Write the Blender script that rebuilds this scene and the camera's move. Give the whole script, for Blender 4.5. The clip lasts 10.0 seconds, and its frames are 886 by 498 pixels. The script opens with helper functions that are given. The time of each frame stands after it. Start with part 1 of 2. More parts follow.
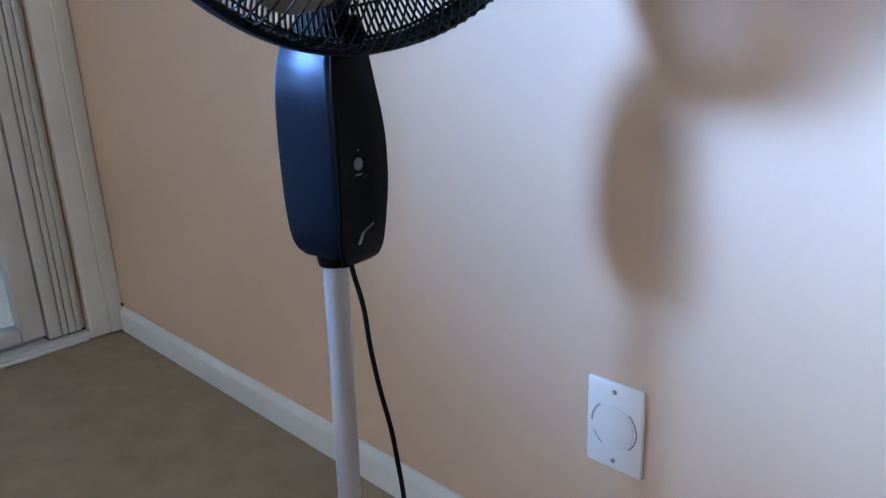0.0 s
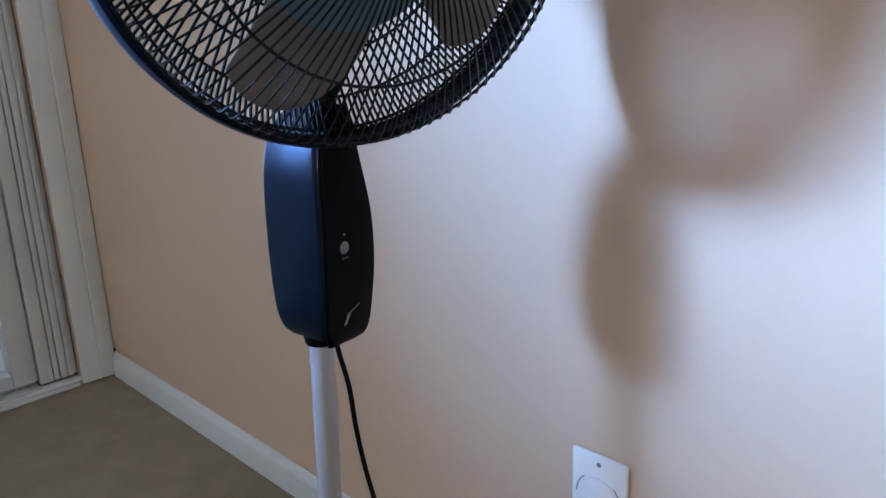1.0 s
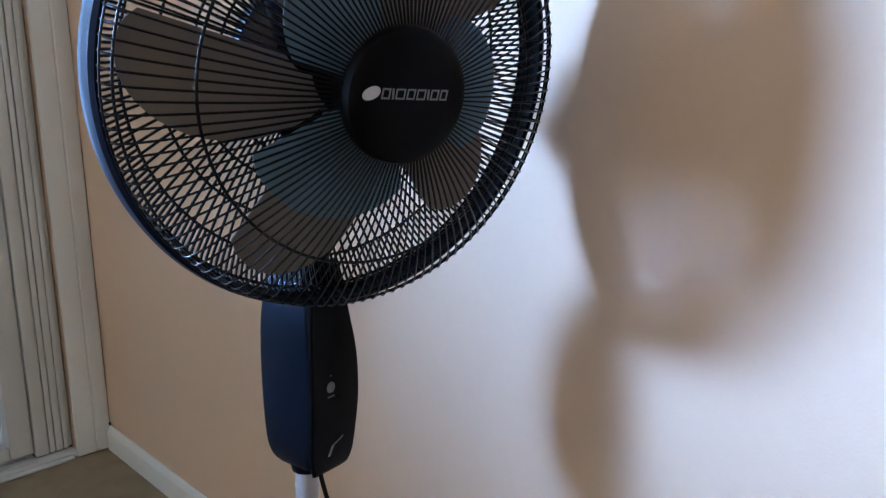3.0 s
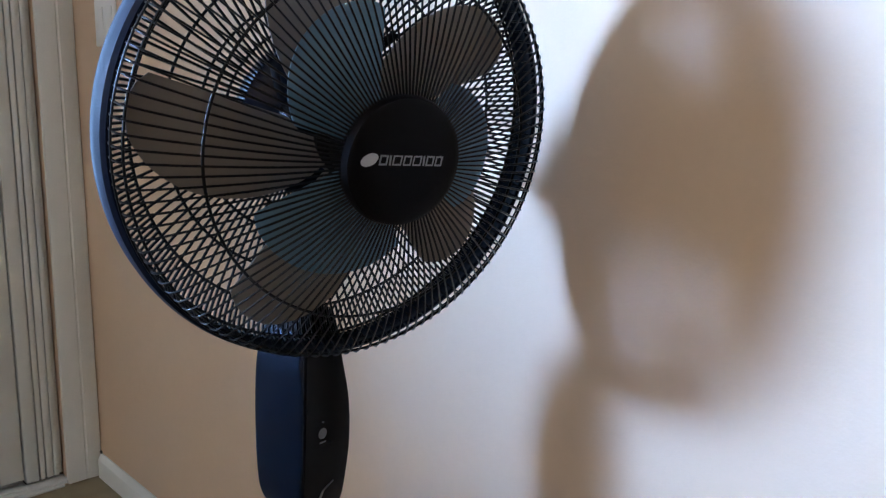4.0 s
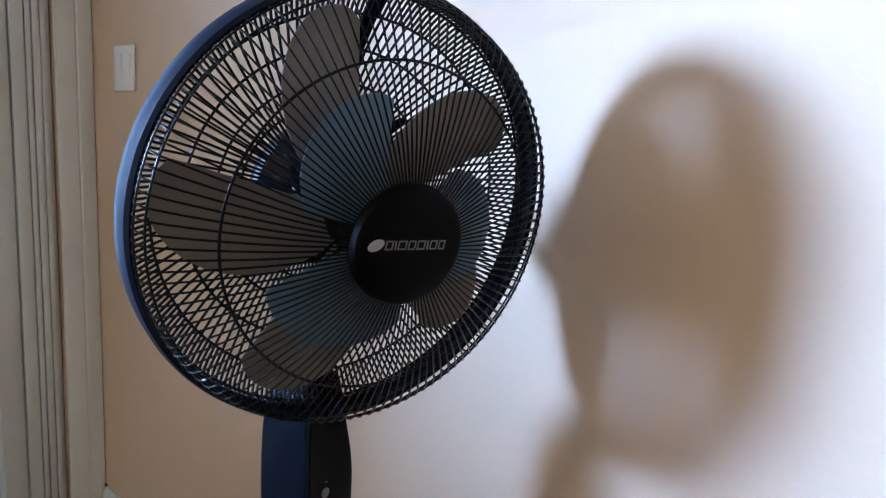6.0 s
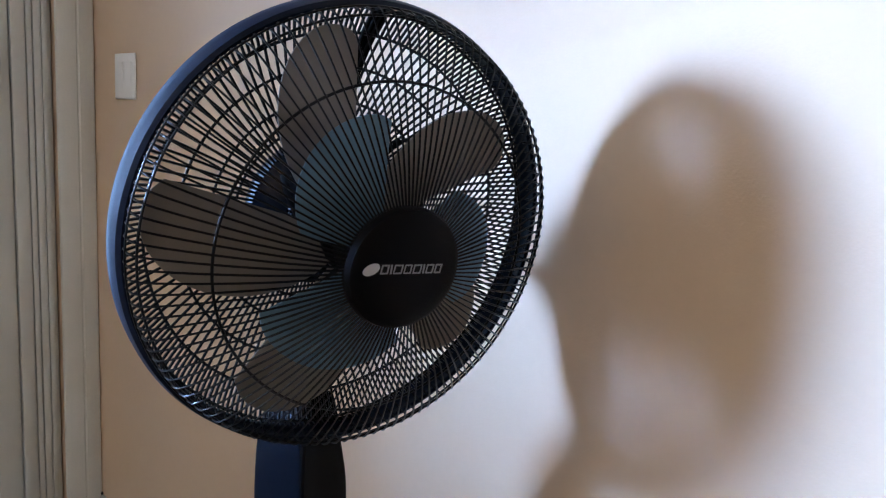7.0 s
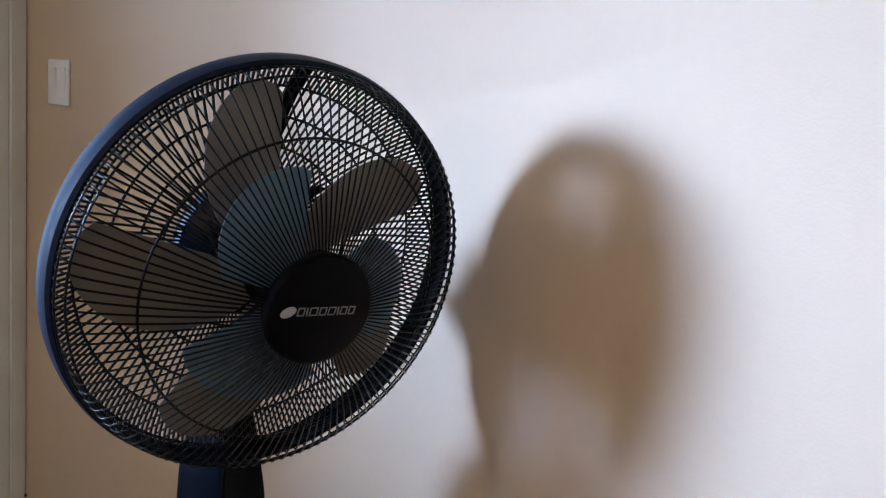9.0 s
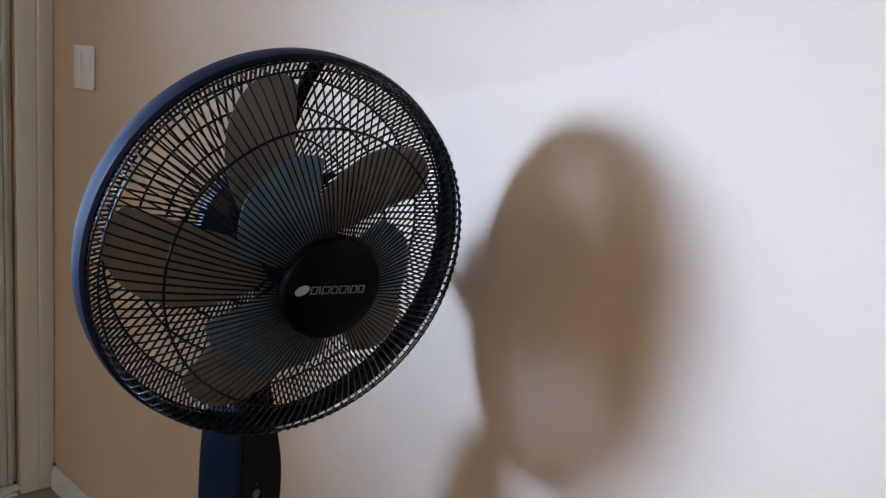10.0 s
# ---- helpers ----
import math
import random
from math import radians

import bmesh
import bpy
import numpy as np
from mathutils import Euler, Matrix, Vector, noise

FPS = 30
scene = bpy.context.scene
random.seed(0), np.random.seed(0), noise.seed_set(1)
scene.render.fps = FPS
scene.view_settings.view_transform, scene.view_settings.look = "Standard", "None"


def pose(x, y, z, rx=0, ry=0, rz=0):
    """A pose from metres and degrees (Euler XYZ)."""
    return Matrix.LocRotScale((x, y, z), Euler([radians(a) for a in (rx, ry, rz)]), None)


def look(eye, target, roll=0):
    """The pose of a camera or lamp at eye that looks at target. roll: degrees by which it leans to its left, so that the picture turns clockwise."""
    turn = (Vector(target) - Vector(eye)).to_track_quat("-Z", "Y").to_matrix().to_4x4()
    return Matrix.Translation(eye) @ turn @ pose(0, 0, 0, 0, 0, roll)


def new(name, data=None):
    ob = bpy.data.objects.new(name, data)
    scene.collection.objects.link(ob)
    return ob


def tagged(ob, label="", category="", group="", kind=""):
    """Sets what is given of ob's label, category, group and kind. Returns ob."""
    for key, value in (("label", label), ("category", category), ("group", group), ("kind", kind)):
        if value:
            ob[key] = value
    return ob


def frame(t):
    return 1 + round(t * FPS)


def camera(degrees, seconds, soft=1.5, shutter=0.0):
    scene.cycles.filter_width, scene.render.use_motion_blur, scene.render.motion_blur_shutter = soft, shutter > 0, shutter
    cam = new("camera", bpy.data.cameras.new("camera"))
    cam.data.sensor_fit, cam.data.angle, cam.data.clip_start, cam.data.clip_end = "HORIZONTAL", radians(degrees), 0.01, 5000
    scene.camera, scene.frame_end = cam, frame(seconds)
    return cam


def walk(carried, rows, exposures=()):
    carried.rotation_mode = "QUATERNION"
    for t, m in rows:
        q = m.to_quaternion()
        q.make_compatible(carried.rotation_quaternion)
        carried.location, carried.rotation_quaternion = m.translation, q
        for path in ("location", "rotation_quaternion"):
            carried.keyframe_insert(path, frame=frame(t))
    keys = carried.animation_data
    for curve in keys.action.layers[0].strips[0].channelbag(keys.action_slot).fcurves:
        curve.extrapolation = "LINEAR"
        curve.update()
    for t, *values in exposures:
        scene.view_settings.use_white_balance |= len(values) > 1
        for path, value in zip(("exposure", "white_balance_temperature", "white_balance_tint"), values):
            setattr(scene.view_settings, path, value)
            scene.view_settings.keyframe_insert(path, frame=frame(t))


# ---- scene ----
cam = camera(58.0, 10.0, soft=1.2, shutter=0.4)
PATH = [
    (0, (1.959, -0.737, 0.816), (0.597, 0.585, 0.184), -2.5),
    (0.5, (1.963, -0.731, 0.849), (0.588, 0.592, 0.25), -2.0),
    (1, (1.967, -0.724, 0.873), (0.598, 0.618, 0.303), -2.0),
    (1.5, (1.994, -0.74, 0.912), (0.612, 0.604, 0.379), -2.7),
    (2, (2.002, -0.739, 0.937), (0.595, 0.586, 0.42), -2.2),
    (2.5, (2.011, -0.742, 0.969), (0.616, 0.606, 0.483), -1.2),
    (4, (2.039, -0.76, 1.03), (0.65, 0.625, 0.641), 1.4),
    (4.5, (2.044, -0.766, 1.048), (0.652, 0.623, 0.684), 1.6),
    (5, (2.054, -0.775, 1.061), (0.635, 0.591, 0.718), 2.2),
    (5.5, (2.062, -0.781, 1.077), (0.65, 0.594, 0.739), 2.2),
    (7, (2.054, -0.766, 1.105), (0.64, 0.611, 0.781), 3.0),
    (7.5, (2.063, -0.765, 1.117), (0.621, 0.583, 0.795), 2.7),
    (8, (2.077, -0.767, 1.133), (0.661, 0.609, 0.817), 3.9),
    (8.5, (2.097, -0.775, 1.155), (0.781, 0.698, 0.841), 5.1),
    (9, (2.111, -0.789, 1.168), (0.805, 0.689, 0.836), 5.2),
    (9.5, (2.14, -0.811, 1.18), (0.831, 0.659, 0.83), 5.6),
    (10, (2.157, -0.819, 1.182), (0.828, 0.625, 0.797), 5.3),
]
walk(cam, [(t, look(eye, target, roll)) for t, eye, target, roll in PATH],
     exposures=[(0.0, 0.32, 5350, 8), (2.5, 0.29, 5650, 8), (4.5, 0.25, 6000, 7), (7.5, 0.24, 6200, 9), (8.6, 0.04, 6500, 9), (10.0, -0.17, 6650, 10)])

# ---- light ----
world = bpy.data.worlds.new("sky")
scene.world = world
world.use_nodes = True
wn = world.node_tree
sky = wn.nodes.new("ShaderNodeTexSky")
sky.sky_type = "NISHITA"
sky.sun_disc = False
sky.sun_elevation = radians(57.8)
sky.sun_rotation = radians(173)
wn.links.new(sky.outputs["Color"], wn.nodes["Background"].inputs["Color"])
wn.nodes["Background"].inputs["Strength"].default_value = 0.05


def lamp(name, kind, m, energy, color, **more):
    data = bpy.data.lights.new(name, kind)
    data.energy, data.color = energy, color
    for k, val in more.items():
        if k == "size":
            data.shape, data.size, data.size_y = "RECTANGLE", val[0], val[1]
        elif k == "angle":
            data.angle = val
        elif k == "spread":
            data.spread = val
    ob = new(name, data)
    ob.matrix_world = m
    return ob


# the sun stands high over the eaves and lights the yard, not the room
lamp("sun", "SUN", look((0.6, -5, 8), (0, 0, 0)), 2.0, (1.0, 0.95, 0.88), angle=radians(0.5))
# added area lamps in and beyond the sliding door, standing in for sky light
SKY_BLUE = (0.38, 0.57, 1.0)
lamp("sky_light_over_yard", "AREA", look((-0.90, -3.60, 1.75), (1.92, 0.0, 1.02)), 9.4, SKY_BLUE, size=(0.85, 0.72), spread=radians(20))
lamp("sky_light_centre", "AREA", look((-0.02, -1.95, 1.50), (1.10, 0.0, 1.90)), 5.0, SKY_BLUE, size=(0.45, 0.55), spread=radians(54))
# added fill, aimed away from the fan so its bounce lifts the room's shade
lamp("room_fill_sliding_pane", "AREA", look((-0.01, -1.60, 1.50), (2.8, -3.4, 2.7)), 60.0, (0.83, 0.875, 0.965), size=(1.1, 1.10), spread=radians(92))
# extra lamp that gives the column and rim band their blue highlights
lamp("sky_glint_near_pane", "AREA", look((0.0, -0.62, 1.20), (1.3, -0.62, 1.15)), 2.6, (0.36, 0.60, 1.0), size=(0.60, 1.15), spread=radians(80))


# ---- materials ----
def material(name, base, rough=0.5, metal=0.0, vary=0.0, scale=8.0, bump=0.0, bump_scale=200.0, second=None, spec=0.5):
    """Principled surface with a cloudy second tone, a fine grain and a fine relief."""
    m = bpy.data.materials.new(name)
    m.use_nodes = True
    nt = m.node_tree
    b = nt.nodes["Principled BSDF"]
    b.inputs["Base Color"].default_value = (*base, 1)
    b.inputs["Roughness"].default_value = rough
    b.inputs["Metallic"].default_value = metal
    b.inputs["Specular IOR Level"].default_value = spec
    co = nt.nodes.new("ShaderNodeTexCoord")
    if vary:
        big = nt.nodes.new("ShaderNodeTexNoise")
        big.inputs["Scale"].default_value, big.inputs["Detail"].default_value = scale, 6
        fine = nt.nodes.new("ShaderNodeTexNoise")
        fine.inputs["Scale"].default_value, fine.inputs["Detail"].default_value = scale * 25, 3
        add = nt.nodes.new("ShaderNodeMix")
        add.inputs[0].default_value = 0.35
        mix = nt.nodes.new("ShaderNodeMix")
        mix.data_type = "RGBA"
        other = second or tuple(c * (1 - vary) for c in base)
        mix.inputs[6].default_value, mix.inputs[7].default_value = (*base, 1), (*other, 1)
        ramp = nt.nodes.new("ShaderNodeMapRange")
        ramp.inputs["From Min"].default_value, ramp.inputs["From Max"].default_value = 0.35, 0.65
        for n in (big, fine):
            nt.links.new(co.outputs["Object"], n.inputs["Vector"])
        nt.links.new(big.outputs["Fac"], add.inputs[2])
        nt.links.new(fine.outputs["Fac"], add.inputs[3])
        nt.links.new(add.outputs[0], ramp.inputs["Value"])
        nt.links.new(ramp.outputs["Result"], mix.inputs[0])
        nt.links.new(mix.outputs[2], b.inputs["Base Color"])
        rr = nt.nodes.new("ShaderNodeMapRange")
        rr.inputs["To Min"].default_value, rr.inputs["To Max"].default_value = rough * 0.85, min(1, rough * 1.15)
        nt.links.new(big.outputs["Fac"], rr.inputs["Value"])
        nt.links.new(rr.outputs["Result"], b.inputs["Roughness"])
    if bump:
        nz = nt.nodes.new("ShaderNodeTexNoise")
        nz.inputs["Scale"].default_value, nz.inputs["Detail"].default_value = bump_scale, 4
        bp = nt.nodes.new("ShaderNodeBump")
        bp.inputs["Strength"].default_value, bp.inputs["Distance"].default_value = bump, 0.002
        nt.links.new(co.outputs["Object"], nz.inputs["Vector"])
        nt.links.new(nz.outputs["Fac"], bp.inputs["Height"])
        nt.links.new(bp.outputs["Normal"], b.inputs["Normal"])
    return m


PAINT = material("tan_wall_paint", (0.64, 0.470, 0.322), 0.75, vary=0.04, scale=3, bump=0.15, bump_scale=260)
WHITE_PAINT = material("white_trim_paint", (0.70, 0.71, 0.68), 0.42, vary=0.08, scale=9, bump=0.08, bump_scale=120)
VINYL = material("white_vinyl", (0.67, 0.69, 0.67), 0.38, vary=0.07, scale=12, bump=0.05)
RIB_SHADE = material("jamb_recess_shade", (0.035, 0.035, 0.032), 0.8, vary=0.3, scale=30)
CEILING = material("ceiling_paint", (0.75, 0.73, 0.68), 0.9, vary=0.05, scale=4, bump=0.5, bump_scale=150)
CARPET = material("tan_carpet", (0.33, 0.272, 0.176), 0.95, vary=0.22, scale=14, bump=0.9, bump_scale=700, spec=0.1)
PLATE = material("white_plate_plastic", (0.86, 0.85, 0.82), 0.3, vary=0.04, scale=40)
PLATE_DARK = material("slot_shadow_gap", (0.06, 0.06, 0.06), 0.7, vary=0.2, scale=60)
SCREW = material("screw_steel", (0.35, 0.34, 0.33), 0.4, metal=0.8, vary=0.2, scale=200)
BLACK = material("black_gloss_plastic", (0.0025, 0.0025, 0.003), 0.26, spec=0.07, vary=0.25, scale=25, bump=0.06, bump_scale=900)
BLACK_SATIN = material("black_satin_plastic", (0.003, 0.0026, 0.003), 0.45, spec=0.06, vary=0.25, scale=25, bump=0.12, bump_scale=1200)
NAVY = material("dark_blue_metallic_shell", (0.002, 0.0082, 0.021), 0.24, metal=0.6, spec=0.45, vary=0.12, scale=6, bump=0.008, bump_scale=900)
MOTOR = material("dark_blue_gloss_motor_plastic", (0.005, 0.009, 0.022), 0.22, spec=0.35, vary=0.15, scale=10)
BAND = material("black_rim_plastic", (0.007, 0.011, 0.022), 0.50, spec=0.12, vary=0.25, scale=25, bump=0.08, bump_scale=900)
WIRE = material("black_coated_wire", (0.0035, 0.0035, 0.004), 0.30, spec=0.20, vary=0.3, scale=60)
GREY_BLADE = material("smoke_grey_blade_plastic", (0.178, 0.152, 0.124), 0.42, vary=0.12, scale=16, bump=0.05, bump_scale=500)
BLUE_BLADE = material("slate_blue_blade_plastic", (0.112, 0.212, 0.295), 0.46, vary=0.12, scale=16, bump=0.05, bump_scale=500)
TUBE = material("pale_grey_tube", (0.45, 0.44, 0.45), 0.33, metal=0.25, vary=0.08, scale=20)
CORD = material("brown_black_cord", (0.008, 0.005, 0.004), 0.55, spec=0.1, vary=0.3, scale=40)
PRINT = material("silver_print", (0.42, 0.42, 0.42), 0.4, metal=0.2, vary=0.1, scale=90)
PRINT_WORN = material("worn_silver_print", (0.19, 0.19, 0.195), 0.45, metal=0.2, vary=0.25, scale=300)
GROOVE = material("soft_grey_groove", (0.42, 0.42, 0.43), 0.6, vary=0.1, scale=60)
PRINT_DIM = material("faded_grey_print", (0.10, 0.10, 0.105), 0.5, vary=0.2, scale=120)
CONCRETE = material("patio_concrete", (0.30, 0.30, 0.29), 0.9, vary=0.25, scale=2, bump=0.5, bump_scale=60)
STUCCO = material("white_stucco", (0.70, 0.68, 0.64), 0.9, vary=0.1, scale=3, bump=0.8, bump_scale=80)
BLUE_BIN = material("blue_bin_plastic", (0.015, 0.06, 0.35), 0.4, vary=0.15, scale=6)
DARK = material("dark_stained_wood", (0.03, 0.027, 0.025), 0.7, vary=0.3, scale=8)

BRICK = bpy.data.materials.new("red_brick")
BRICK.use_nodes = True
nt = BRICK.node_tree
bt = nt.nodes.new("ShaderNodeTexBrick")
bt.inputs["Color1"].default_value, bt.inputs["Color2"].default_value = (0.36, 0.10, 0.05, 1), (0.28, 0.075, 0.04, 1)
bt.inputs["Mortar"].default_value = (0.42, 0.36, 0.30, 1)
bt.inputs["Scale"].default_value, bt.inputs["Brick Width"].default_value, bt.inputs["Row Height"].default_value = 1.0, 0.2, 0.067
bt.inputs["Mortar Size"].default_value = 0.008
tc = nt.nodes.new("ShaderNodeTexCoord")
mp = nt.nodes.new("ShaderNodeMapping")
mp.inputs["Rotation"].default_value = (0, radians(90), radians(90))
nt.links.new(tc.outputs["Object"], mp.inputs["Vector"])
nt.links.new(mp.outputs["Vector"], bt.inputs["Vector"])
nt.links.new(bt.outputs["Color"], nt.nodes["Principled BSDF"].inputs["Base Color"])
nt.nodes["Principled BSDF"].inputs["Roughness"].default_value = 0.9

GLASS = bpy.data.materials.new("clear_window_glass")
GLASS.use_nodes = True
gb = GLASS.node_tree.nodes["Principled BSDF"]
gb.inputs["Base Color"].default_value = (0.95, 0.98, 0.97, 1)
gb.inputs["Roughness"].default_value = 0.01
gb.inputs["IOR"].default_value = 1.05
gb.inputs["Transmission Weight"].default_value = 1.0

# ---- mesh helpers ----
WORLD = {}


def root(name, at, label, category, group="", kind=""):
    ob = tagged(new(name), label, category, group, kind)
    ob.empty_display_size = 0.05
    ob.matrix_basis = Matrix.Translation(at)
    WORLD[ob.name] = ob.matrix_basis.copy()
    return ob


def mesh_of(name, bm, mat, smooth=True, sharp=35):
    me = bpy.data.meshes.new(name)
    bmesh.ops.recalc_face_normals(bm, faces=bm.faces[:])
    if smooth:
        for f in bm.faces:
            f.smooth = True
        for e in bm.edges:
            if len(e.link_faces) == 2 and e.calc_face_angle(0) > radians(sharp):
                e.smooth = False
    bm.to_mesh(me)
    bm.free()
    me.materials.append(mat)
    return me


def part(name, bm, mat, parent=None, label="", m=None, smooth=True):
    """One mesh object at the pose m, from a bmesh or from shared mesh data, under parent."""
    me = bm if isinstance(bm, bpy.types.Mesh) else mesh_of(name, bm, mat, smooth)
    ob = new(name, me)
    m = m or Matrix()
    ob.matrix_basis = m
    if parent:
        ob.parent = parent
        ob.matrix_parent_inverse = WORLD[parent.name].inverted()
    WORLD[ob.name] = m.copy()
    if label:
        ob["label"] = label
    return ob


def thing(name, bm, mat, label, category, kind="", group="", m=None):
    return tagged(part(name, bm, mat, None, "", m), label, category, group, kind)


def box(x0, x1, y0, y1, z0, z1, bevel=0.0, bm=None, seg=2):
    out = bm or bmesh.new()
    made = bmesh.ops.create_cube(out, size=1.0)["verts"]
    for p in made:
        p.co = Vector(((x0 + x1) / 2 + p.co.x * (x1 - x0), (y0 + y1) / 2 + p.co.y * (y1 - y0), (z0 + z1) / 2 + p.co.z * (z1 - z0)))
    if bevel:
        edges = list({e for p in made for e in p.link_edges})
        bmesh.ops.bevel(out, geom=edges, offset=bevel, segments=seg, profile=0.5, affect="EDGES")
    return out


def lathe(profile, steps=64, closed=False, bm=None):
    """Turn (radius, z) pairs about the z axis; radius 0 makes a pole."""
    out = bm or bmesh.new()
    rings = []
    for r, z in profile:
        if r <= 1e-6:
            rings.append([out.verts.new((0, 0, z))])
        else:
            rings.append([out.verts.new((r * math.cos(2 * math.pi * k / steps), r * math.sin(2 * math.pi * k / steps), z)) for k in range(steps)])
    pairs = list(zip(rings, rings[1:])) + ([(rings[-1], rings[0])] if closed else [])
    for a, b in pairs:
        for k in range(steps):
            k2 = (k + 1) % steps
            if len(a) == 1 and len(b) > 1:
                out.faces.new((a[0], b[k], b[k2]))
            elif len(b) == 1 and len(a) > 1:
                out.faces.new((a[k], b[0], a[k2]))
            elif len(a) > 1:
                out.faces.new((a[k], b[k], b[k2], a[k2]))
    return out


def tube(points, radius, sides=6, bm=None, closed=False):
    """A round bar along points."""
    out = bm or bmesh.new()
    pts = [Vector(p) for p in points]
    n = len(pts)
    rings = []
    up = None
    for i, p in enumerate(pts):
        a = pts[(i - 1) % n] if closed or i > 0 else p
        b = pts[(i + 1) % n] if closed or i < n - 1 else p
        d = (b - a).normalized()
        if up is None:
            up = d.orthogonal().normalized()
        side = (up - d * up.dot(d)).normalized()
        up = side
        w = d.cross(side)
        r = radius(i / (n - 1)) if callable(radius) else radius
        rings.append([out.verts.new(p + r * (math.cos(2 * math.pi * k / sides) * side + math.sin(2 * math.pi * k / sides) * w)) for k in range(sides)])
    for a, b in list(zip(rings, rings[1:])) + ([(rings[-1], rings[0])] if closed else []):
        for k in range(sides):
            out.faces.new((a[k], a[(k + 1) % sides], b[(k + 1) % sides], b[k]))
    if not closed:
        out.faces.new(rings[0])
        out.faces.new(rings[-1])
    return out


def spline(points, steps=8):
    """Catmull-Rom curve through points."""
    p = [Vector(q) for q in points]
    p = [2 * p[0] - p[1]] + p + [2 * p[-1] - p[-2]]
    out = []
    for i in range(1, len(p) - 2):
        for k in range(steps):
            t = k / steps
            a, b, c, d = p[i - 1], p[i], p[i + 1], p[i + 2]
            out.append(0.5 * (2 * b + (c - a) * t + (2 * a - 5 * b + 4 * c - d) * t * t + (3 * b - a - 3 * c + d) * t ** 3))
    return out + [p[-2]]


# ---- the room ----
ROOM_X, ROOM_Y, ROOM_Z = 3.7, -4.3, 2.42
DOOR_Y0, DOOR_Y1, DOOR_Z = -0.080, -3.68, 2.06
bm = box(-0.002, ROOM_X, ROOM_Y, 0.0, -0.12, 0.0)
thing("floor", bm, CARPET, "tan low-pile carpet running up to the door sill", "floor", "structure")
thing("wall_north", box(-0.15, ROOM_X + 0.15, 0.0, 0.15, -0.12, ROOM_Z + 0.1), PAINT, "tan painted wall behind the standing fan, smooth matte finish", "wall", "structure")
thing("wall_south", box(-0.15, ROOM_X + 0.15, ROOM_Y - 0.15, ROOM_Y, -0.12, ROOM_Z + 0.1), PAINT, "plain tan painted wall closing the room", "wall", "structure")
thing("wall_east", box(ROOM_X, ROOM_X + 0.15, ROOM_Y + 0.001, -0.001, -0.12, ROOM_Z + 0.1), PAINT, "plain tan painted wall closing the room", "wall", "structure")
bm = box(-0.15, 0.0, DOOR_Y0, -0.001, -0.12, ROOM_Z + 0.1)
box(-0.15, 0.0, ROOM_Y + 0.001, DOOR_Y1, -0.12, ROOM_Z + 0.1, bm=bm)
box(-0.15, 0.0, DOOR_Y1, DOOR_Y0, DOOR_Z, ROOM_Z + 0.1, bm=bm)
thing("wall_west", bm, PAINT, "tan painted wall with the wide sliding door opening", "wall", "structure")
thing("ceiling", box(0.001, ROOM_X - 0.001, ROOM_Y + 0.001, -0.001, ROOM_Z, ROOM_Z + 0.1), CEILING, "plain off-white painted ceiling", "ceiling", "structure")


def skirting(x0, x1, height=0.066, depth=0.012):
    """Moulded skirting board along the north wall."""
    prof = [(0, 0), (-depth, 0), (-depth, height * 0.72), (-depth * 0.86, height * 0.80), (-depth * 0.62, height * 0.86), (-depth * 0.5, height * 0.95), (-depth * 0.28, height), (0, height)]
    out = bmesh.new()
    ends = [[out.verts.new((x, y, z)) for y, z in prof] for x in (x0, x1)]
    for k in range(len(prof)):
        k2 = (k + 1) % len(prof)
        out.faces.new((ends[0][k], ends[0][k2], ends[1][k2], ends[1][k]))
    out.faces.new(ends[0])
    out.faces.new(ends[1])
    return out


baseboard = thing("baseboard", skirting(0.0175, ROOM_X - 0.002), WHITE_PAINT, "white painted moulded baseboard along the tan wall", "baseboard", "structure", m=pose(0, -0.0005, 0.001))
bm = bmesh.new()
bmesh.ops.create_icosphere(bm, subdivisions=2, radius=0.0045)
for p in bm.verts:
    p.co = Vector((p.co.x * 0.9, p.co.y * 0.7, p.co.z * 1.1)) + 0.0012 * noise.noise_vector(p.co * 400)
part("gap", bm, PLATE_DARK, baseboard, "dark unfilled gap above the board end", pose(0.0200, -0.004, 0.0715))


def casing(y0, y1, z0, z1):
    """Flat door casing with a shallow bead along its outer third."""
    w = y1 - y0
    prof = [(y0, 0.0), (y0, 0.011), (y0 + w * 0.04, 0.013), (y0 + w * 0.52, 0.0135), (y0 + w * 0.54, 0.0120), (y0 + w * 0.57, 0.0120), (y0 + w * 0.60, 0.0150), (y0 + w * 0.95, 0.016), (y1, 0.0145), (y1, 0.0)]
    out = bmesh.new()
    ends = [[out.verts.new((x, y, z)) for y, x in prof] for z in (z0, z1)]
    for k in range(len(prof)):
        k2 = (k + 1) % len(prof)
        out.faces.new((ends[0][k], ends[0][k2], ends[1][k2], ends[1][k]))
    out.faces.new(ends[0])
    out.faces.new(ends[1])
    return out


trim = thing("trim", casing(-0.0875, -0.0026, 0.005, DOOR_Z + 0.09), WHITE_PAINT, "white painted door casing in the room corner, with shallow bead", "door casing", "structure")
part("head_casing", box(0.0, 0.015, DOOR_Y1 - 0.09, -0.0925, DOOR_Z, DOOR_Z + 0.09, 0.002), WHITE_PAINT, trim)
part("far_casing", box(0.0, 0.015, DOOR_Y1 - 0.09, DOOR_Y1, 0.003, DOOR_Z - 0.001, 0.002), WHITE_PAINT, trim)

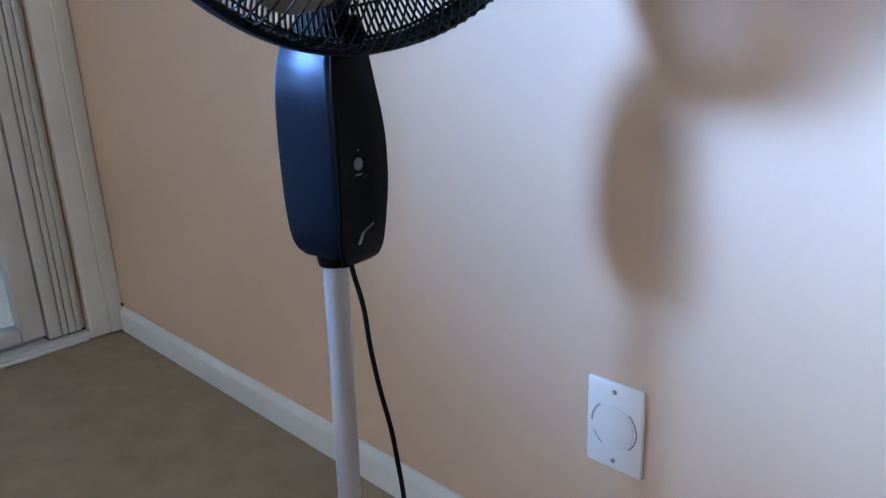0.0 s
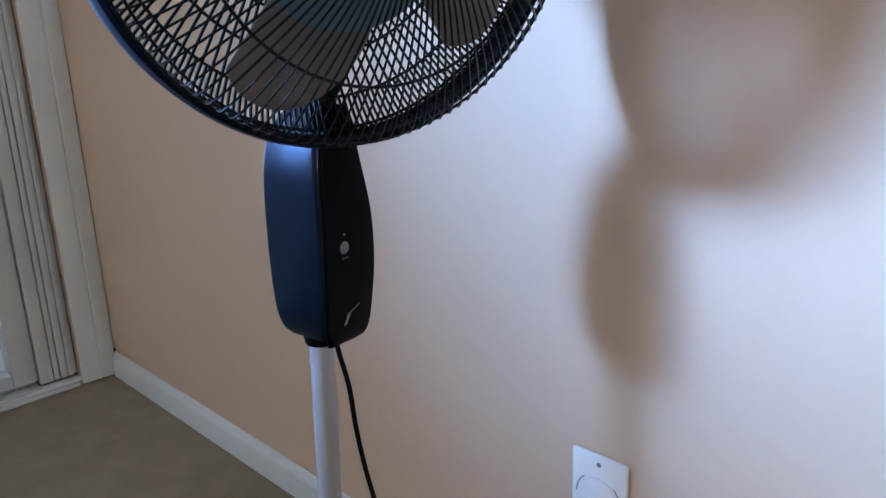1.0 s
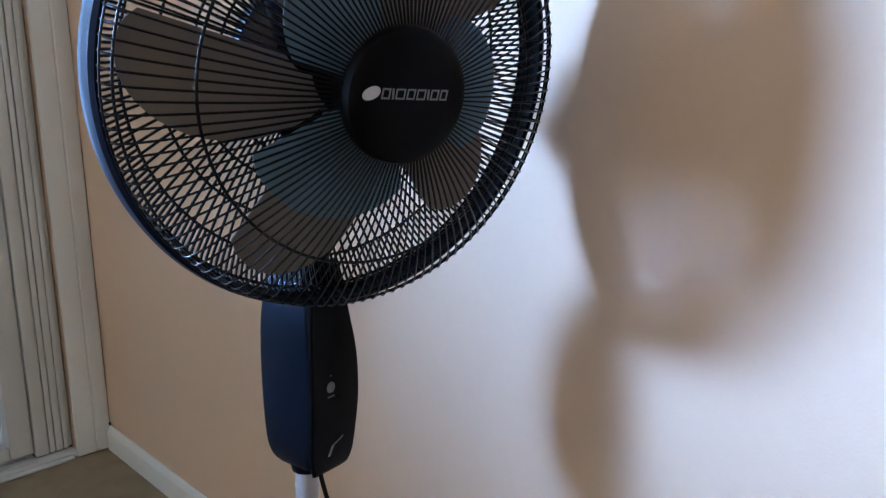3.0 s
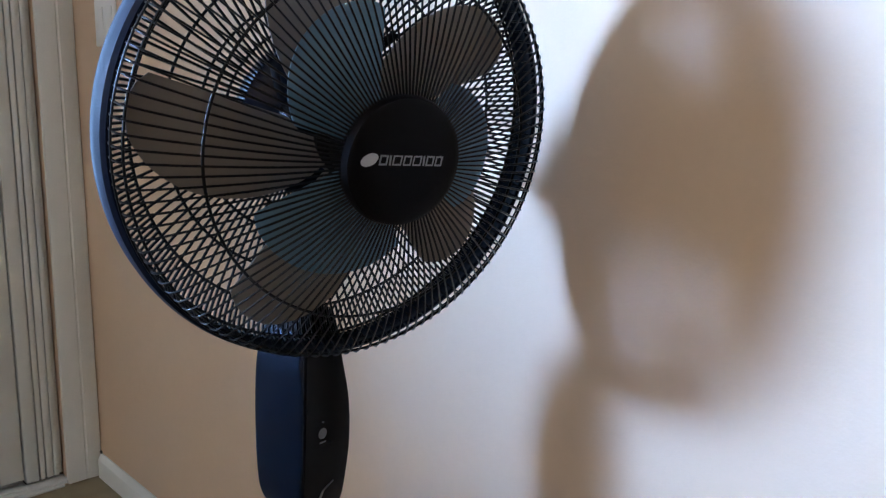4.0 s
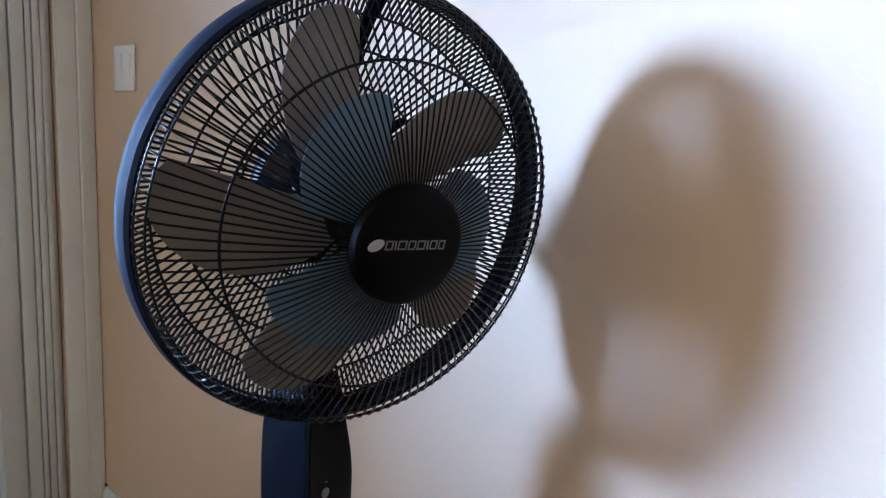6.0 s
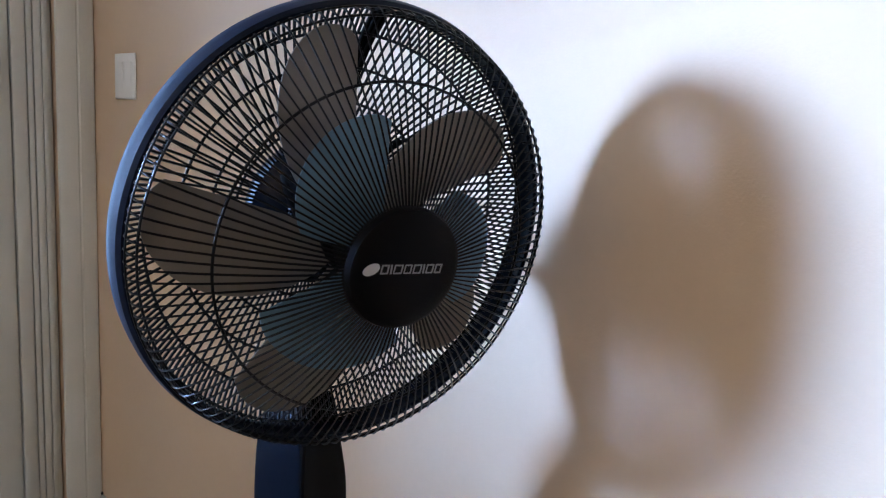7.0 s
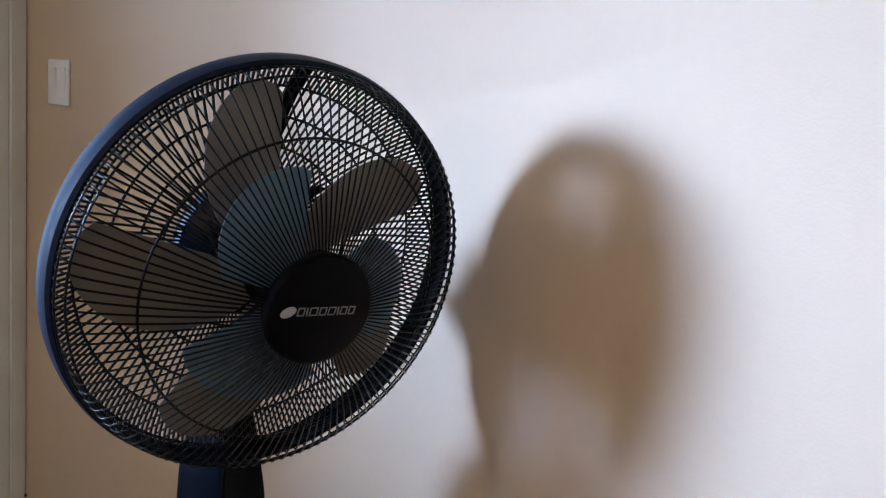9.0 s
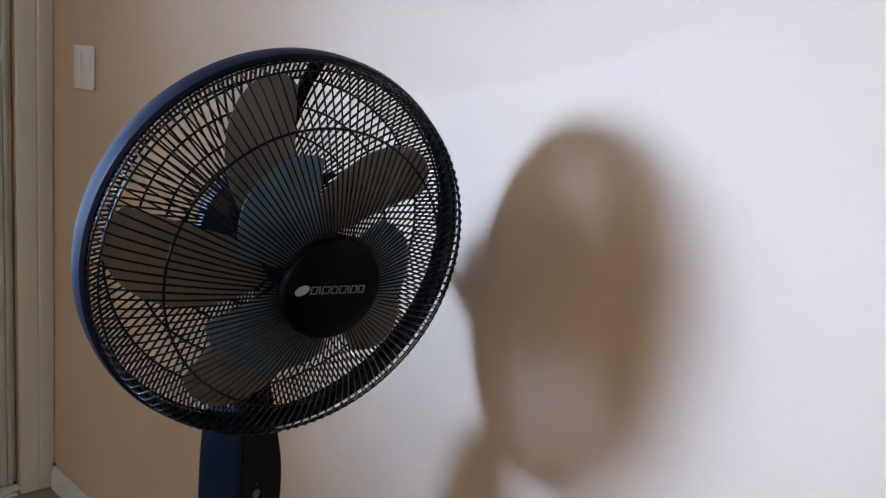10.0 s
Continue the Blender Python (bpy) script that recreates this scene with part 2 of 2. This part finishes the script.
# sliding door: ribbed vinyl jamb, handle stile, panes
door = root("door_1", (-0.06, -1.2, 0.0), "white vinyl sliding glass door with ribbed jamb and pull handle, closed", "sliding door", kind="structure")
FRONT = -0.030
# near-black backing: the shade in the rib gaps is put into its colour
part("jamb", box(-0.125, FRONT - 0.014, -0.1735, DOOR_Y0 - 0.002, 0.0, DOOR_Z - 0.002, 0.001), RIB_SHADE, door, "dark backing behind the jamb ribs, coloured as the shade between them")
for y0, y1, x1 in ((-0.0944, -0.0830, FRONT - 0.010), (-0.1066, -0.0945, FRONT), (-0.1254, -0.1086, FRONT), (-0.1408, -0.1284, FRONT), (-0.1748, -0.1438, FRONT + 0.001)):
    part("jamb_rib", box(-0.10, x1, y0, y1, 0.019, DOOR_Z - 0.003, 0.0018), VINYL, door)
stile = part("handle_stile", box(-0.085, FRONT - 0.004, -0.2330, -0.1785, 0.030, DOOR_Z - 0.05, 0.003), VINYL, door)
part("meeting_stile", box(-0.085, FRONT - 0.004, -1.665, -1.600, 0.045, DOOR_Z - 0.05, 0.003), VINYL, door)
part("fixed_stile", box(-0.125, -0.090, -1.685, -1.615, 0.045, DOOR_Z - 0.05, 0.003), VINYL, door)
part("far_jamb", box(-0.125, FRONT, DOOR_Y1 + 0.001, -3.590, 0.0, DOOR_Z - 0.002, 0.003), VINYL, door)
part("head_frame", box(-0.125, FRONT, -3.589, -0.1755, DOOR_Z - 0.049, DOOR_Z - 0.001, 0.002), VINYL, door)
part("bottom_rail", box(-0.085, FRONT - 0.006, -1.599, -0.2340, 0.030, 0.064, 0.003), VINYL, door)
part("fixed_bottom_rail", box(-0.125, -0.090, -3.589, -1.686, 0.045, 0.118, 0.003), VINYL, door)
part("pane", box(-0.062, -0.058, -1.600, -0.222, 0.063, DOOR_Z - 0.049), GLASS, door)
part("pane", box(-0.110, -0.106, -3.591, -1.684, 0.11, DOOR_Z - 0.049), GLASS, door).visible_shadow = False
sill = part("sill", box(-0.15, -0.003, DOOR_Y1 + 0.001, DOOR_Y0 - 0.001, 0.001, 0.012, 0.002), VINYL, door, "white vinyl door sill with raised track")
for x in (-0.106, -0.062, -0.018):
    part("track", box(x - 0.003, x + 0.003, DOOR_Y1 + 0.004, -0.177, 0.0125, 0.018, 0.001), VINYL, sill)
part("sill_edge", box(-0.002, 0.012, DOOR_Y1 + 0.004, -0.096, 0.001, 0.007, 0.002), VINYL, sill, "pale strip at the sill")

# D-shaped pull
hz, hy = 1.176, -0.212
pull = [(FRONT - 0.006, hy, hz - 0.052), (FRONT + 0.014, hy, hz - 0.050), (FRONT + 0.026, hy, hz - 0.036), (FRONT + 0.028, hy, hz), (FRONT + 0.026, hy, hz + 0.036), (FRONT + 0.014, hy, hz + 0.050), (FRONT - 0.006, hy, hz + 0.052)]
handle = part("handle", tube(spline(pull, 6), 0.0075, 10), VINYL, stile, "white moulded pull handle")

# ---- wall plates ----
outlet = root("outlet_plate", (1.489, 0.0, 0.298), "white plastic wall plate with round insert and two screws", "wall plate")
part("plate", box(-0.0395, 0.0395, -0.0065, -0.0005, -0.0592, 0.0592, 0.0042, seg=3), PLATE, outlet, m=pose(1.489, 0, 0.298))
insert = part("round_insert", lathe([(0.0, 0.0020), (0.024, 0.0020), (0.0275, 0.0012), (0.0285, 0.0), (0.0285, -0.003)], 48), PLATE, outlet, m=pose(1.489, -0.0066, 0.298, 90))
arc = [(0.0315 * math.cos(radians(a)), 0.0315 * math.sin(radians(a)), 0.0002) for a in range(-48, 52, 5)]
part("groove", tube(arc, 0.0006, 5), PLATE_DARK, insert, m=pose(1.489, -0.0066, 0.298, 90))
arc = [(0.0315 * math.cos(radians(a)), 0.0315 * math.sin(radians(a)), 0.0002) for a in range(130, 185, 5)]
part("groove", tube(arc, 0.0012, 5), GROOVE, insert, m=pose(1.489, -0.0066, 0.298, 90))
arc = [(0.0315 * math.cos(radians(a)), 0.0315 * math.sin(radians(a)), 0.0002) for a in range(205, 245, 5)]
part("groove", tube(arc, 0.0006, 5), GROOVE, insert, m=pose(1.489, -0.0066, 0.298, 90))
for z in (0.047, -0.047):
    part("screw", lathe([(0.0, 0.0014), (0.0022, 0.0012), (0.0031, 0.0004), (0.0033, -0.001)], 16), SCREW, outlet, m=pose(1.489, -0.0066, 0.298 + z, 90))

switch = root("switch_plate", (0.2035, 0.0, 1.1605), "white double rocker light switch plate on tan wall", "light switch")
part("plate", box(-0.0555, 0.0555, -0.0060, -0.0005, -0.0515, 0.0515, 0.0035, seg=3), PLATE, switch, m=pose(0.2035, 0, 1.1605))
for x in (-0.0245, 0.0245):
    part("rocker", box(-0.0165, 0.0165, -0.0072, -0.004, -0.033, 0.033, 0.0010), PLATE, switch, m=pose(0.2035 + x, 0, 1.1605, 2))

# ---- the pedestal fan ----
fan = root("pedestal_fan", (1.340, -0.300, 0.0), "black pedestal fan with wire guard, grey and blue blades, pale pole", "fan")
AXIS = Matrix(((0.18193, 0.15414, 0.97116), (0.98331, -0.02852, -0.17968), (0.0, 0.98764, -0.15675))).to_4x4()
HEAD = Matrix.Translation((1.4368, -0.2798, 0.9819)) @ AXIS @ Matrix.Scale(0.947, 4)
SPIN = lambda deg: Matrix.Rotation(radians(deg), 4, "Z")

# rim band
RIM = 0.2402
prof = [(RIM - 0.0070, -0.0060), (RIM - 0.0040, -0.0045), (RIM + 0.0002, -0.0075), (RIM + 0.0030, -0.0165), (RIM + 0.0030, -0.032), (RIM + 0.0004, -0.0400), (RIM - 0.0055, -0.0390), (RIM - 0.0030, -0.031), (RIM - 0.004, -0.014), (RIM - 0.0065, -0.0095)]
band = part("rim_band", lathe(prof, 144, closed=True), BAND, fan, "glossy black plastic rim band", HEAD)
# front guard: domed wires from the badge to the rim
WIRES = 120
front_prof = spline([(0.2310, 0, -0.020), (0.2335, 0, -0.008), (0.2340, 0, 0.003), (0.2328, 0, 0.0110), (0.2290, 0, 0.0185), (0.212, 0, 0.0305), (0.167, 0, 0.0525), (0.115, 0, 0.073), (0.052, 0, 0.0895)], 3)
front = part("front_guard", lathe([(0.171 + 0.0016 * math.cos(a), 0.0495 + 0.0016 * math.sin(a)) for a in [k * math.pi / 4 for k in range(8)]], 128, closed=True), WIRE, fan, "domed black wire front guard", HEAD)
part("guard_ring", lathe([(0.2275 + 0.0014 * math.cos(a), 0.0175 + 0.0014 * math.sin(a)) for a in [k * math.pi / 4 for k in range(8)]], 128, closed=True), WIRE, front, "", HEAD)
part("guard_ring", lathe([(0.2348 + 0.0012 * math.cos(a), 0.0055 + 0.0012 * math.sin(a)) for a in [k * math.pi / 4 for k in range(8)]], 128, closed=True), WIRE, front, "", HEAD)
wire = mesh_of("wire", tube(front_prof, 0.00112, 5), WIRE)
for k in range(WIRES):
    part("wire", wire, WIRE, front, "", HEAD @ SPIN(k * 360 / WIRES))

# rear guard
rear_prof = spline([(0.2335, 0, -0.030), (0.2322, 0, -0.037), (0.226, 0, -0.044), (0.210, 0, -0.054), (0.165, 0, -0.078), (0.115, 0, -0.095), (0.080, 0, -0.100)], 3)
rear = part("rear_guard", lathe([(0.2315 + 0.0018 * math.cos(a), -0.038 + 0.0018 * math.sin(a)) for a in [k * math.pi / 4 for k in range(8)]], 128, closed=True), WIRE, fan, "black wire rear guard", HEAD)
for r, z in ((0.205, -0.0585), (0.168, -0.0785), (0.130, -0.0925), (0.102, -0.0985)):
    part("guard_ring", lathe([(r + 0.0016 * math.cos(a), z + 0.0016 * math.sin(a)) for a in [k * math.pi / 4 for k in range(8)]], 128, closed=True), WIRE, rear, "", HEAD)
wire = mesh_of("wire", tube(rear_prof, 0.0016, 5), WIRE)
for k in range(WIRES):
    part("wire", wire, WIRE, rear, "", HEAD @ SPIN(k * 360 / WIRES + 1.1))
short = mesh_of("short_wire", tube(spline([(0.2335, 0, -0.030), (0.2322, 0, -0.037), (0.226, 0, -0.044), (0.2045, 0, -0.0575)], 3), 0.0016, 5), WIRE)
for k in range(WIRES):
    part("short_wire", short, WIRE, rear, "", HEAD @ SPIN((k + 0.5) * 360 / WIRES + 1.1))

# a flat strut stiffens the rear guard at the top
path = [p for p in rear_prof if p.x > 0.079]
bm = bmesh.new()
rows = []
for i, p in enumerate(path):
    w = 0.0058 + 0.0050 * i / (len(path) - 1)
    rows.append([bm.verts.new((p.x, side * w, p.z - 0.0025 - lift)) for side, lift in ((-1, 0.0), (1, 0.0), (1, 0.004), (-1, 0.004))])
for a, b in zip(rows, rows[1:]):
    for k in range(4):
        bm.faces.new((a[k], a[(k + 1) % 4], b[(k + 1) % 4], b[k]))
bm.faces.new(rows[0])
bm.faces.new(rows[-1])
spoke = mesh_of("spoke", bm, BLACK_SATIN)
part("spoke", spoke, BLACK_SATIN, rear, "flat black guard strut", HEAD @ SPIN(85.5))


def blade(r0, outer, span, pitch, cup, back, nr=14, nc=18, thick=0.0016):
    """A cupped blade swept counter-clockwise from a straight edge on +x over span degrees.
    outer(c) is its reach at the share c of the span; back bends the straight edge to the rear."""
    out = bmesh.new()
    top, low = [], []
    for i in range(nr + 1):
        f = i / nr
        row_t, row_l = [], []
        for j in range(nc + 1):
            c = j / nc
            r = r0 + (outer(c) - r0) * f
            a = radians(span) * c
            s = (c - 0.45) * radians(span) * r
            z = pitch * s * (1.25 - 0.5 * f) - cup * 4 * c * (1 - c) * f - back * max(0.0, 0.22 - c) ** 2 * 20 * f
            row_t.append(out.verts.new((r * math.cos(a), r * math.sin(a), z + thick / 2)))
            row_l.append(out.verts.new((r * math.cos(a), r * math.sin(a), z - thick / 2)))
        top.append(row_t)
        low.append(row_l)
    for i in range(nr):
        for j in range(nc):
            out.faces.new((top[i][j], top[i + 1][j], top[i + 1][j + 1], top[i][j + 1]))
            out.faces.new((low[i][j], low[i][j + 1], low[i + 1][j + 1], low[i + 1][j]))
    for i in range(nr):
        out.faces.new((top[i][0], low[i][0], low[i + 1][0], top[i + 1][0]))
        out.faces.new((top[i][nc], top[i + 1][nc], low[i + 1][nc], low[i][nc]))
    for j in range(nc):
        out.faces.new((top[0][j], top[0][j + 1], low[0][j + 1], low[0][j]))
        out.faces.new((top[nr][j], low[nr][j], low[nr][j + 1], top[nr][j + 1]))
    return out


def reach(longest, corner, peak, fall, power):
    """Outer edge: a rounded corner at the straight edge, longest near peak, then falling away."""
    def f(c):
        r = longest
        if c < peak:
            r -= corner * ((peak - c) / peak) ** 3
        else:
            r -= longest * fall * ((c - peak) / (1 - peak)) ** power
        return r
    return f


BACK_Z, FORE_Z = -0.012, 0.046
back_hub = part("rear_blade_hub", lathe([(0.0, 0.012), (0.034, 0.012), (0.040, 0.006), (0.042, -0.030), (0.0, -0.032)], 48), BLACK_SATIN, fan, "", HEAD @ Matrix.Translation((0, 0, BACK_Z)))
grey = mesh_of("blade", blade(0.036, reach(0.2165, 0.017, 0.22, 0.72, 1.65), 55, 0.26, 0.006, 0.010), GREY_BLADE)
for k in range(5):
    part("rear_blade", grey, GREY_BLADE, back_hub, "smoke-grey plastic fan blade" if k == 0 else "", HEAD @ Matrix.Translation((0, 0, BACK_Z)) @ SPIN(20.0 + 72 * k))
fore_hub = part("front_blade_hub", lathe([(0.0, 0.014), (0.030, 0.014), (0.037, 0.008), (0.040, -0.026), (0.0, -0.028)], 48), BLACK_SATIN, fan, "", HEAD @ Matrix.Translation((0, 0, FORE_Z)))
blue = mesh_of("blade", blade(0.034, reach(0.1385, 0.008, 0.22, 0.30, 2.0), 76, 0.22, 0.006, 0.006), BLUE_BLADE)
for k in range(3):
    part("front_blade", blue, BLUE_BLADE, fore_hub, "slate-blue plastic fan blade" if k == 0 else "", HEAD @ Matrix.Translation((0, 0, FORE_Z)) @ SPIN(88 + 120 * k))


def folded_edge(r0, r1, nr=14, thick=0.0016):
    """The dark flap along a blade's trailing edge, folded to the rear, from the hub out to its tip."""
    out = bmesh.new()
    rows = []
    for i in range(nr + 1):
        f = i / nr
        r = r0 + (r1 - r0) * f
        a = radians(50 + (r1 - r) * 320)
        w = 0.003 + 0.012 * (1 - f)
        row = []
        for u, side in ((0.0, 1), (0.5, 1), (1.0, 1), (1.0, -1), (0.5, -1), (0.0, -1)):
            b = a + w * u / r
            row.append(out.verts.new((r * math.cos(b), r * math.sin(b), 0.13 * r - 0.010 * u * (0.5 + 0.5 * u) + side * thick / 2)))
        rows.append(row)
    for a, b in zip(rows, rows[1:]):
        for k in range(6):
            out.faces.new((a[k], a[(k + 1) % 6], b[(k + 1) % 6], b[k]))
    out.faces.new(rows[0])
    out.faces.new(rows[-1])
    return out


edge = mesh_of("blade_edge", folded_edge(0.040, 0.112), BLACK_SATIN)
for k in range(5):
    part("blade_edge", edge, BLACK_SATIN, back_hub, "dark folded blade edge" if k == 0 else "", HEAD @ Matrix.Translation((0, 0, BACK_Z - 0.002)) @ SPIN(20.0 + 72 * k))

# badge on the front guard, with its plain printed mark
badge = part("badge", lathe([(0.0, 0.1042), (0.035, 0.1036), (0.053, 0.1005), (0.0592, 0.0960), (0.0615, 0.089), (0.0610, 0.083), (0.0, 0.082)], 72), BLACK_SATIN, fan, "round black satin badge with silver mark", HEAD)
bm = bmesh.new()
for k in range(28):
    a = 2 * math.pi * k / 28
    bm.verts.new((0.0085 * math.cos(a), 0.0056 * math.sin(a) + 0.0022 * math.cos(a), 0.0))
bm.faces.new(bm.verts[:])
ext = bmesh.ops.extrude_face_region(bm, geom=bm.faces[:])["geom"]
for g in ext:
    if isinstance(g, bmesh.types.BMVert):
        g.co.z += 0.0006
MARK = HEAD @ Matrix.Translation((0.0, 0.0042, 0.1036)) @ SPIN(-2.6)
part("oval_mark", bm, PRINT, badge, "", MARK @ Matrix.Translation((-0.0420, 0.0, 0.0)), smooth=False)


def hollow_bar(width, height, stroke, depth=0.0006):
    """A narrow upright outline, leaning a little, that stands for one character of the unlettered mark."""
    out = bmesh.new()
    for x0, x1, y0, y1 in ((0, stroke, -height, height), (width - stroke, width, -height, height), (stroke, width - stroke, height - stroke, height), (stroke, width - stroke, -height, stroke - height)):
        box(x0, x1, y0, y1, 0.0, depth, bm=out)
    for p in out.verts:
        p.co.x += p.co.y * 0.12
    return out


x = -0.0318
for k, w in enumerate((0.0082, 0.0018, 0.0094, 0.0082, 0.0090, 0.0018, 0.0082, 0.0074)):
    bm = hollow_bar(w, 0.0046, 0.0014) if w > 0.003 else box(0.0, w, -0.0046, 0.0046, 0.0, 0.0006)
    part("mark_bar", bm, PRINT_WORN, badge, "", MARK @ Matrix.Translation((x, 0.0, 0.0)), smooth=False)
    x += w + 0.0018

# motor
motor = part("motor_housing", lathe([(0.0, -0.176), (0.030, -0.175), (0.040, -0.168), (0.044, -0.150), (0.054, -0.143), (0.074, -0.134), (0.083, -0.120), (0.084, -0.104), (0.084, -0.097), (0.074, -0.088), (0.052, -0.078), (0.046, -0.050), (0.0, -0.048)], 64), MOTOR, fan, "dark blue-black motor housing", HEAD)

# stand: leans a little, as it stands
TOP = Vector((1.3180, -0.2715, 0.5412))
STAND = Matrix.Translation(TOP) @ Matrix.Rotation(radians(-1.6), 4, Vector((0.983, -0.183, 0.0))) @ Matrix.Rotation(radians(9.0), 4, "Z") @ Matrix.Scale(0.95, 4)


def shell(z_list, seg=5):
    """Body column: for every height a rounded box section; x forward, y across."""
    out = bmesh.new()
    rows = []
    for (z, fx, bx, hw) in z_list:
        rad = min(0.007, hw * 0.45, (fx - bx) * 0.45)
        row = []
        for cx, cy, a0 in ((fx - rad, hw - rad, 0), (bx + rad, hw - rad, 90), (bx + rad, -hw + rad, 180), (fx - rad, -hw + rad, 270)):
            for k in range(seg):
                a = radians(a0 + 90 * k / (seg - 1))
                row.append(out.verts.new((cx + rad * math.cos(a), cy + rad * math.sin(a) + hw - 0.033 + 2.0 * max(0.0, z - 0.18) ** 2 + 8.0 * max(0.0, 0.045 - z) ** 2, z)))
        rows.append(row)
    n = len(rows[0])
    for a, b in zip(rows, rows[1:]):
        for k in range(n):
            out.faces.new((a[k], a[(k + 1) % n], b[(k + 1) % n], b[k]))
    out.faces.new(rows[0])
    out.faces.new(rows[-1])
    return out


def heights(rows, steps=6):
    pts = spline([(r[1], r[2], r[0]) for r in rows], steps)
    wid = spline([(r[3], 0, r[0]) for r in rows], steps)
    return [(p.z, p.x, p.y, w.x) for p, w in zip(pts, wid)]


# rear shell and front cover meet at a seam
col = heights([(0.019, 0.033, -0.020, 0.022), (0.027, 0.0365, -0.031, 0.0275), (0.056, 0.0395, -0.0385, 0.0335), (0.100, 0.0410, -0.0425, 0.0362), (0.150, 0.0410, -0.0440, 0.0350), (0.195, 0.0390, -0.0425, 0.0300), (0.222, 0.0368, -0.0395, 0.0262), (0.240, 0.0350, -0.0345, 0.0228)])
column = part("control_column", shell(col), NAVY, fan, "dark blue-black satin control column", STAND)
cov = heights([(0.011, 0.037, 0.031, 0.022), (0.016, 0.040, 0.033, 0.0285), (0.032, 0.0425, 0.0365, 0.0340), (0.060, 0.044, 0.0385, 0.0365), (0.100, 0.045, 0.0395, 0.0382), (0.150, 0.045, 0.0395, 0.0367), (0.200, 0.043, 0.0375, 0.0312), (0.245, 0.039, 0.033, 0.0237), (0.264, 0.034, 0.028, 0.0190)])
part("neck", shell(heights([(0.2405, 0.029, -0.0340, 0.0226), (0.256, 0.028, -0.0210, 0.0190), (0.270, 0.030, -0.0040, 0.0160), (0.290, 0.040, 0.010, 0.0140), (0.33, 0.052, 0.020, 0.0130), (0.40, 0.058, 0.026, 0.0130), (0.45, 0.052, 0.016, 0.0160)])), BLACK_SATIN, fan, "", STAND)
cover = part("control_cover", shell(cov), BLACK, fan, "glossy black control cover", STAND)
part("button", lathe([(0.0, 0.0016), (0.0050, 0.0014), (0.0066, 0.0002), (0.0066, -0.002)], 24), PRINT_DIM, cover, "pale round push button", STAND @ Matrix.Translation((0.0452, -0.0045, 0.119)) @ Matrix.Rotation(radians(90), 4, "Y"))
for dz, w in ((0.014, 0.0014), (-0.011, 0.0050)):
    part("print_bar", box(0.0, 0.0006, -w, w, -0.0008, 0.0008), PRINT_DIM, cover, "", STAND @ Matrix.Translation((0.0449, -0.0040, 0.119 + dz)), smooth=False)
bm = box(0.0, 0.0006, -0.0035, 0.0005, -0.009, 0.003)
for p in bm.verts:
    p.co.y += (p.co.z + 0.009) * 0.55
part("print_bar", bm, PRINT_WORN, cover, "", STAND @ Matrix.Translation((0.0434, -0.0050, 0.043)), smooth=False)
part("print_bar", box(0.0, 0.0006, 0.0, 0.017, -0.0010, 0.0010), PRINT_DIM, cover, "", STAND @ Matrix.Translation((0.0434, 0.0010, 0.046)) @ pose(0, 0, 0, 22), smooth=False)
part("collar", lathe([(0.0, 0.036), (0.0185, 0.036), (0.0200, 0.024), (0.0195, 0.010), (0.0178, 0.003), (0.0, 0.002)], 40), BLACK_SATIN, fan, "", STAND)
part("pole", lathe([(0.0, 0.006), (0.0137, 0.006), (0.0138, -0.16), (0.0138, -0.530), (0.0, -0.531)], 40), TUBE, fan, "pale grey metal pole", STAND)
part("pole_ring", lathe([(0.0142, -0.016), (0.0146, -0.018), (0.0146, -0.020), (0.0142, -0.022)], 40), TUBE, fan, "", STAND)
foot = STAND @ Vector((0, 0, -0.53))
part("base", lathe([(0.0, 0.040), (0.020, 0.040), (0.024, 0.034), (0.060, 0.028), (0.150, 0.018), (0.192, 0.010), (0.200, 0.003), (0.198, 0.0005), (0.0, 0.0005)], 72), BLACK_SATIN, fan, "round black base", Matrix.Translation((foot.x, foot.y, 0.001)))

# power cord hanging from the column down to the floor
cord = spline([STAND @ Vector((0.024, 0.000, 0.035)), (1.352, -0.277, 0.553), (1.355, -0.268, 0.504), (1.358, -0.265, 0.456), (1.362, -0.260, 0.409), (1.366, -0.252, 0.359), (1.370, -0.249, 0.316), (1.374, -0.247, 0.272), (1.38, -0.244, 0.16), (1.39, -0.235, 0.06), (1.42, -0.20, 0.024), (1.50, -0.10, 0.005), (1.60, -0.06, 0.005)], 8)
part("power_cord", tube(cord, 0.0027, 8), CORD, fan, "thin brown-black power cord")

# ---- the yard behind the glass ----
thing("ground", box(-60, -0.152, -60, 60, -0.30, -0.14), CONCRETE, "pale concrete patio ground outside the glass", "ground", "structure")
bin_ = root("storage_bin", (-3.3, 0.52, -0.14), "blue plastic storage bin with dark base standing on patio", "bin")
part("body", box(-3.65, -2.95, 0.20, 0.90, 0.03, 0.48, 0.05, seg=3), BLUE_BIN, bin_)
part("lid", box(-3.67, -2.93, 0.18, 0.92, 0.481, 0.54, 0.02), BLUE_BIN, bin_)
part("base", box(-3.62, -2.98, 0.23, 0.87, -0.139, 0.029, 0.02), DARK, bin_)
house = root("neighbour_house", (-8.6, 2.0, -0.14), "neighbouring house with white stucco wall and red brick above", "house")
part("wall", box(-9.2, -8.6, -8, 12, -0.139, 0.529), STUCCO, house)
part("gutter", box(-9.2, -8.52, -8, 12, 0.53, 0.64, 0.02), DARK, house)
part("upper_wall", box(-9.2, -8.6, -8, 12, 0.641, 2.7), BRICK, house)
